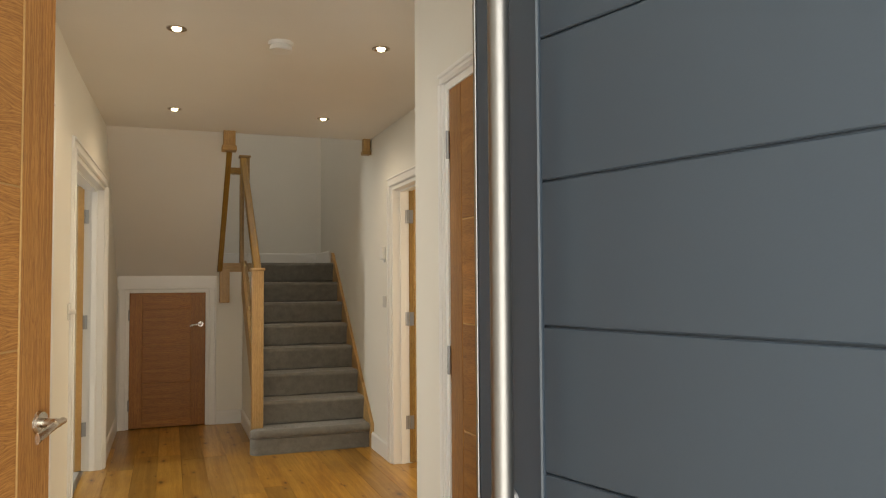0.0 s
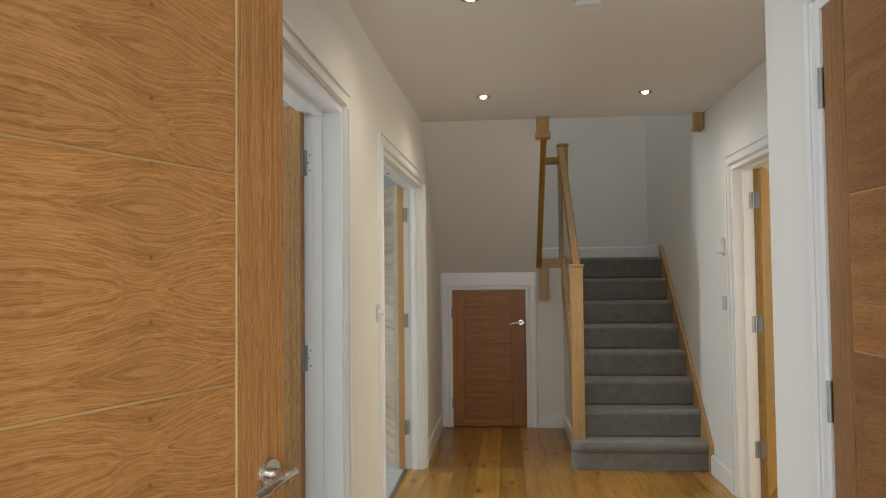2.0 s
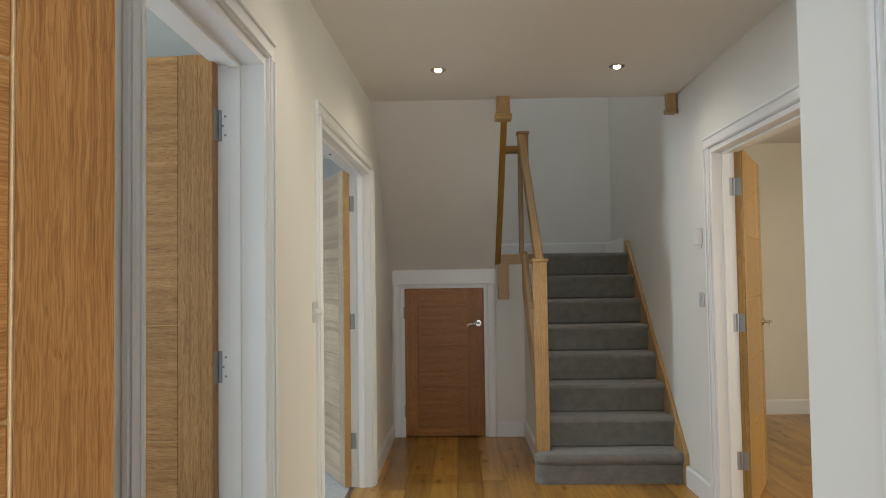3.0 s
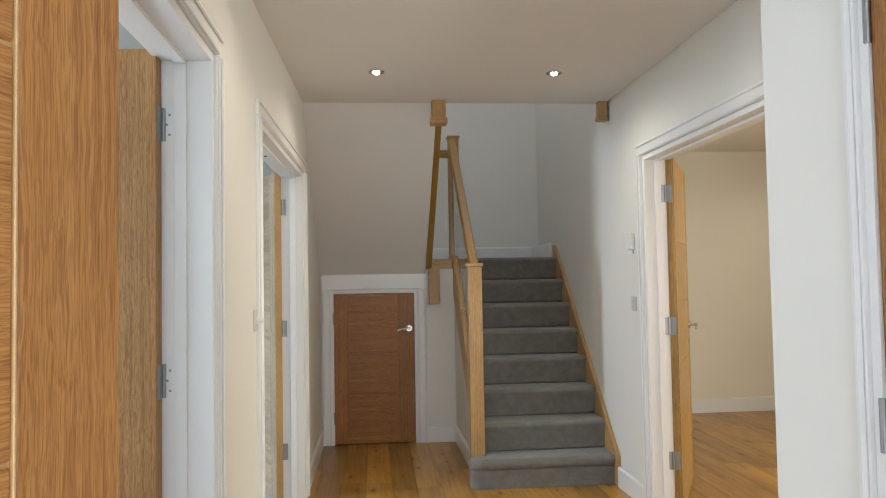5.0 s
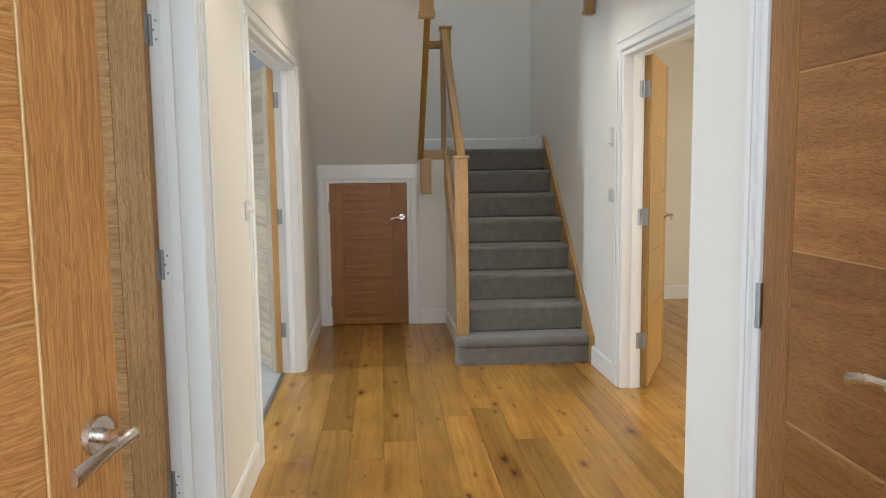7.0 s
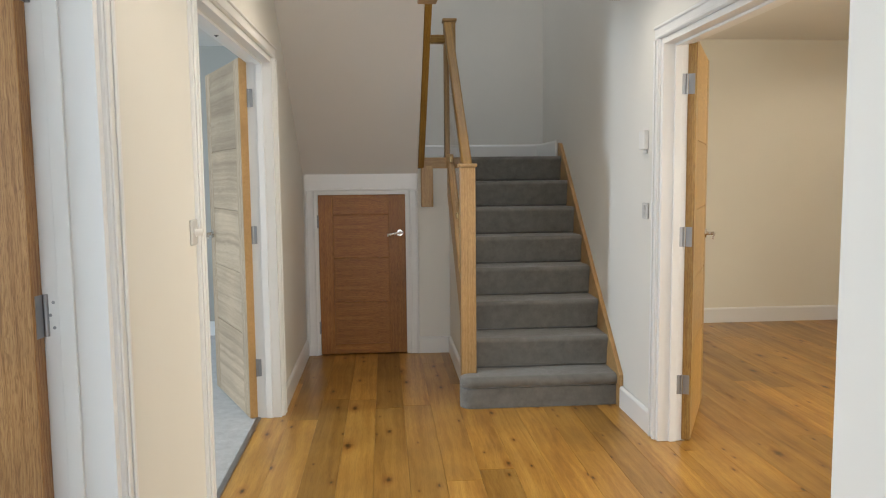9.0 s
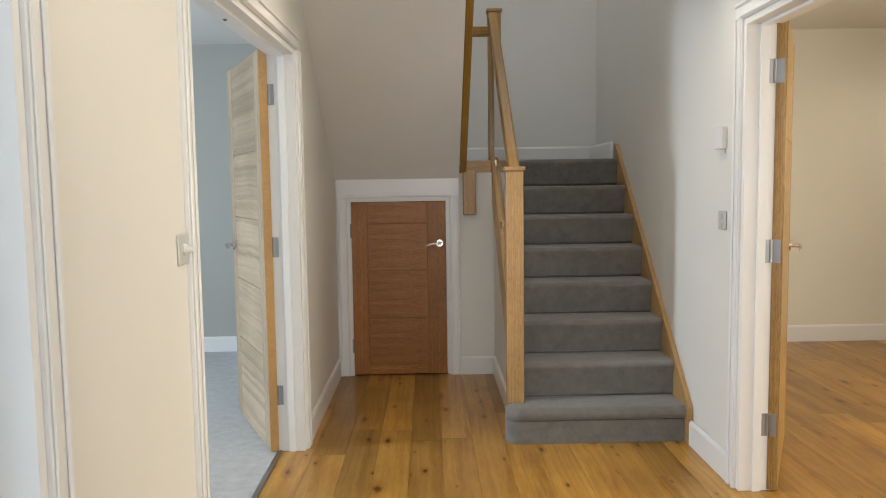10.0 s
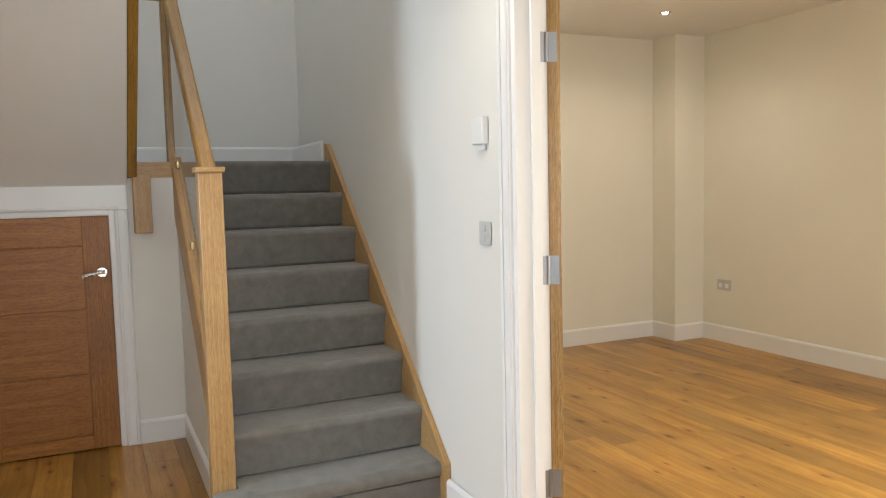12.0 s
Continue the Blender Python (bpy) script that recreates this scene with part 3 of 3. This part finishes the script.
PITCH = 0.856         # slope of strings and rail
SX0, SX1 = 0.765, 1.625


def slab(bm, pts, width, centre=0.0):
    """A board of that thickness across x from a profile in y, z."""
    return prism(bm, pts, centre - width / 2, centre + width / 2, axis=0)


stairs = root("staircase", pose(0, 0, 0), "grey carpeted straight flight between oak strings", "staircase", kind="structure")


def tread(k):
    """One carpeted step: the lowest has a thick rolled nosing, the others a shallow rounded one."""
    z1, z0 = RISE * k, RISE * (k - 1)
    y = N2 + GO * (k - 2) if k > 1 else 6.065
    back = N2 + GO * (k - 1) + 0.05
    if k == 1:
        r, lip = 0.034, 0.020
        prof = [(y + lip, z0 + 0.001), (y + lip, z1 - 2 * r - 0.004), (y + r, z1 - 2 * r)]
        prof += [(y + r - r * math.sin(a), z1 - r - r * math.cos(a)) for a in [math.pi * i / 10 for i in range(1, 11)]]
    else:
        r = 0.024
        prof = [(y + 0.038, z0 + 0.001), (y + 0.036, z0 + 0.009), (y + 0.024, z0 + 0.015), (y + 0.018, z1 - 0.075), (y + 0.006, z1 - 0.052)]
        prof += [(y + r - r * math.cos(a), z1 - r + r * math.sin(a)) for a in [math.pi / 2 * i / 6 for i in range(-2, 7)]]
    prof += [(back, z1), (back, z0 + 0.001)]
    return prof


for k in range(1, 9):
    bm = slab(bmesh.new(), tread(k) if k < 8 else [(p[0] if p[0] < 7.9 else 7.9, p[1]) for p in tread(k)], SX1 - SX0, (SX0 + SX1) / 2)
    if k == 1:
        # the bottom step runs on in front of the newel, with a rounded end
        prof = [(y if y < 6.19 else 6.19, z) for y, z in tread(1)]
        a = bm
        rings = []
        for x, turn in [(SX0, 0)] + [(0.722 - 0.07 * math.sin(radians(q)), q) for q in (0, 18, 36, 54, 70, 84)]:
            inset = 0.07 * (1 - math.cos(radians(turn)))
            rings.append([a.verts.new((x, min(y + inset * (1 if y < 6.15 else -0.2), 6.19), z - (inset * 0.3 if z > 0.15 else 0))) for y, z in prof])
        n = len(prof)
        for p, q in zip(rings, rings[1:]):
            for i in range(n):
                a.faces.new((p[i], p[(i + 1) % n], q[(i + 1) % n], q[i]))
        a.faces.new(rings[-1])
        bmesh.ops.recalc_face_normals(a, faces=a.faces)
    part("step", bm, CARPET, stairs, smooth=True)


def rake(y):
    """Height of the line that strings and rail follow."""
    return 0.38 + (y - 6.405) * PITCH


def sloped(y0, y1, up0, up1):
    """Outline of a raked member between two upright cuts, lying up0 to up1 above the nosing line."""
    return [(y0, rake(y0) + up0), (y1, rake(y1) + up0), (y1, rake(y1) + up1), (y0, rake(y0) + up1)]


def raked(name, outline, x0, x1, parent, label="", slope=PITCH, bevel=0.004, at=Matrix(), wood=None):
    """A board from an outline in y, z, thick from x0 to x1, built along its own slope so that the grain follows it."""
    a = math.atan(slope)
    c, q = math.cos(a), math.sin(a)
    bm = prism(bmesh.new(), [(y * c + z * q, -y * q + z * c) for y, z in outline], -x1, -x0, axis=1)
    bmesh.ops.bevel(bm, geom=bm.edges[:], offset=bevel, segments=2, affect="EDGES", profile=0.5)
    ob = part(name, bm, wood or STAIROAK, parent, label)
    ob.matrix_local = at @ Matrix(((0, -1, 0, 0), (c, 0, -q, 0), (q, 0, c, 0), (0, 0, 0, 1)))
    return ob


wall_string = [(6.03, 0.001), (6.2, 0.001), (7.76, 1.30), (7.76, 1.65), (7.70, 1.64), (6.03, 0.195)]
ws = raked("wall_string", [(y - 5.455, z) for y, z in wall_string], -0.028, -0.001, stairs, "oak wall string with a rounded top edge", at=pose(RX, 5.455, 0, 0, 0, -0.81))
raked("outer_string", sloped(6.295, 7.44, -0.03, 0.265), 0.694, 0.7215, stairs, "oak outer string", bevel=0.008)
raked("string_capping", sloped(6.295, 7.44, 0.266, 0.292), 0.688, 0.740, stairs, bevel=0.009)


def newel(name, x, y, z0, z1, w=0.09, cap=True, label="square oak newel post with a flat cap"):
    r = root(name, pose(x, y, z0), label, "newel post", "newel posts")
    h = z1 - z0
    bm = bmesh.new()
    box(bm, 0, h - (0.022 if cap else 0), -w / 2, w / 2, -w / 2, w / 2, bevel=0.003)
    p = part("shaft", bm, STAIROAK, r)
    p.rotation_euler = (0, radians(-90), 0)
    if cap:
        part("cap", B(-w / 2 - 0.01, w / 2 + 0.01, -w / 2 - 0.01, w / 2 + 0.01, h - 0.022, h, bevel=0.004), STAIROAK, r)
    return r


newel("newel_post", 0.715, 6.25, 0.0, 1.46)
newel("newel_post", 0.742, 7.69, 1.165, 2.60)
newel("newel_post", 0.545, 7.54, 1.156, 1.47, cap=False, label="square oak newel drop at the foot of the upper flight")
nt = newel("newel_post", 0.48, 6.105, 2.375, 3.6, label="square oak newel post dropping below the ceiling edge")
part("drop_cap", B(-0.055, 0.055, -0.055, 0.055, -0.004, 0.035, bevel=0.004), STAIROAK, nt)
nt = newel("newel_post", 1.578, 6.105, 2.40, 3.6, w=0.06, label="oak half newel dropping below the ceiling against the wall")
part("drop_cap", B(-0.037, 0.033, -0.037, 0.037, -0.004, 0.028, bevel=0.004), STAIROAK, nt)

rail = root("handrail", pose(0, 0, 0), "raked oak handrail over clear glass", "handrail")
raked("rail", [(6.295, 1.35), (7.645, 2.495), (7.645, 2.575), (6.295, 1.43)], 0.695, 0.757, rail, slope=1.145 / 1.35, bevel=0.01, wood=SHADED_HONEY)
pane = prism(bmesh.new(), [(6.31, rake(6.31) + 0.282), (7.66, rake(7.66) + 0.282), (7.66, 2.50), (6.31, 1.345)], 0.716, 0.724, axis=0)
pn = part("pane", pane, GLASS, rail, "clear glass infill panel")
pn.visible_shadow = False
for y in (6.62, 6.90, 7.36):
    part("clamp", B(0.706, 0.734, y - 0.013, y + 0.013, rake(y) + 0.292, rake(y) + 0.335, bevel=0.004), BRASS, rail, "small brass glass clamp")
upper = root("handrail", pose(0, 0, 0), "short oak landing rail between two newels", "handrail")
part("rail", B(0.523, 0.703, 7.58, 7.66, 2.405, 2.465, bevel=0.006), SHADED_HONEY, upper)
setting("trim_landing", B(0.523, 0.703, 7.60, 7.66, 1.44, 1.535, bevel=0.003), STAIROAK, "oak apron along the landing edge", "trim")
us = raked("trim_upper_string", [(7.49, 1.45), (7.49, 1.78), (6.15, 2.93), (6.15, 2.56)], 0.478, 0.522, None, slope=-0.845, wood=SHADED_HONEY)
tagged(us, "oak outer string of the upper flight", "trim", kind="structure")


# ---- ceiling and wall fittings ----
def downlight(x, y, cz=CZ, group="recessed ceiling lights"):
    r = root("downlight", pose(x, y, cz), "round white recessed downlight, switched on", "downlight", group)
    bm = bmesh.new()
    prof = [(0.046, 0.0), (0.046, -0.004), (0.040, -0.006), (0.033, -0.004), (0.026, -0.0005), (0.0, -0.0005)]
    rings = [[bm.verts.new((p * math.cos(a), p * math.sin(a), q)) for a in [math.tau * i / 32 for i in range(32)]] for p, q in prof]
    for p, q in zip(rings, rings[1:]):
        for i in range(32):
            bm.faces.new((p[i], p[(i + 1) % 32], q[(i + 1) % 32], q[i]))
    bmesh.ops.recalc_face_normals(bm, faces=bm.faces)
    part("bezel", bm, NICKEL, r, "nickel bezel", smooth=True)
    bm = bmesh.new()
    bmesh.ops.create_uvsphere(bm, u_segments=24, v_segments=12, radius=0.021)
    bm.transform(Matrix.Translation((0, 0, -0.002)) @ Matrix.Diagonal((1, 1, 0.7, 1)))
    part("lens", bm, GLOW, r, "glowing lamp face", smooth=True)
    lamp("downlight_beam", "SPOT", pose(x, y, cz - 0.03), 15, WARM, cone=160)
    return r


# the third is unseen, added to complete the square and brighten the risers
for x, y, z in ((1.086, 5.41, CZ), (0.073, 5.415, CZ), (0.07, 3.70, CZ), (1.048, 3.694, CZ), (4.17, 7.61, LZ)):
    downlight(x, y, z)

sm = root("smoke_detector", pose(0.555, 3.76, CZ), "round white ceiling smoke detector", "smoke detector")
part("base", tube(bmesh.new(), (0, 0, 0), (0, 0, -0.018), 0.062, 0.06, 40), PLASTIC, sm, smooth=True)
bm = tube(bmesh.new(), (0, 0, -0.017), (0, 0, -0.04), 0.052, 0.056, 40)
tube(bm, (0, 0, -0.04), (0, 0, -0.046), 0.05, 0.056, 40)
part("cover", bm, PLASTIC, sm, smooth=True)

th = root("thermostat", pose(RX, 5.675, 1.565), "small white wall thermostat", "thermostat")
part("case", B(-0.028, 0, -0.042, 0.042, -0.05, 0.05, bevel=0.006, segments=2), PLASTIC, th)
part("sensor", B(-0.010, 0, -0.022, 0.022, -0.072, -0.05, bevel=0.003), PLASTIC, th)


def switchplate(name, m, label, w=0.086, h=0.086):
    """Metal plate with a rocker: local x across, y out of the wall towards -y."""
    r = root(name, m, label, "light switch")
    part("plate", B(-w / 2, w / 2, -0.007, 0, -h / 2, h / 2, bevel=0.003), PLATE, r, "brushed steel plate")
    return r


s2 = switchplate("light_switch", pose(RX, 5.665, 1.19, 0, 0, -90), "brushed steel double light switch on the wall")
for dz in (-0.018, 0.018):
    part("rocker", B(-0.012, 0.012, -0.011, -0.006, dz - 0.012, dz + 0.012, bevel=0.002), PLATE, s2)
s1 = switchplate("dimmer_switch", pose(LX, 4.36, 1.2, 0, 0, 90), "brushed steel dimmer switch with a white knob", 0.088, 0.088)
part("knob", tube(bmesh.new(), (0, -0.006, 0), (0, -0.035, 0), 0.012, 0.011, 24), PLASTIC, s1, "white dimmer knob", smooth=True)
part("spindle", tube(bmesh.new(), (0, -0.006, 0), (0, -0.012, 0), 0.016, 0.016, 24), PLASTIC, s1, smooth=True)
so = root("wall_socket", pose(5.12, 7.96, 0.49, 0, 0, -90), "brushed steel double socket on the lounge wall", "socket")
part("plate", B(-0.073, 0.073, -0.008, 0, -0.043, 0.043, bevel=0.003), PLATE, so)
for dx in (-0.035, 0.035):
    part("outlet", B(dx - 0.02, dx + 0.02, -0.0095, -0.007, -0.025, 0.012, bevel=0.001), PLASTIC, so)


# ---- oak floor boards ----
floor = root("floor", pose(0, 0, 0), "knotty golden oak plank floor", "floor", kind="structure")
rng = random.Random(4)
PW = 0.166


def boards(x0, x1, y0, y1):
    x, col = x0, 0
    while x < x1 - 0.02:
        xe = min(x + PW, x1)
        y = y0 - rng.uniform(0.1, 1.7)
        while y < y1:
            ye = y + rng.choice((1.5, 1.9, 2.2))
            a, b = max(y, y0), min(ye, y1)
            if b - a > 0.02:
                h = rng.uniform(-0.0004, 0.0)
                o = part("plank", B(-(xe - x) / 2 + 0.0003, (xe - x) / 2 - 0.0003, -(b - a) / 2 + 0.0003, (b - a) / 2 - 0.0003, -0.016, 0.0, bevel=0.0007), BOARD, floor)
                o.location = ((x + xe) / 2, (a + b) / 2, h)
            y = ye
        x += PW


boards(-0.52, 1.70, 0.15, 7.70)
boards(1.70, 5.12, 0.15, 8.5)
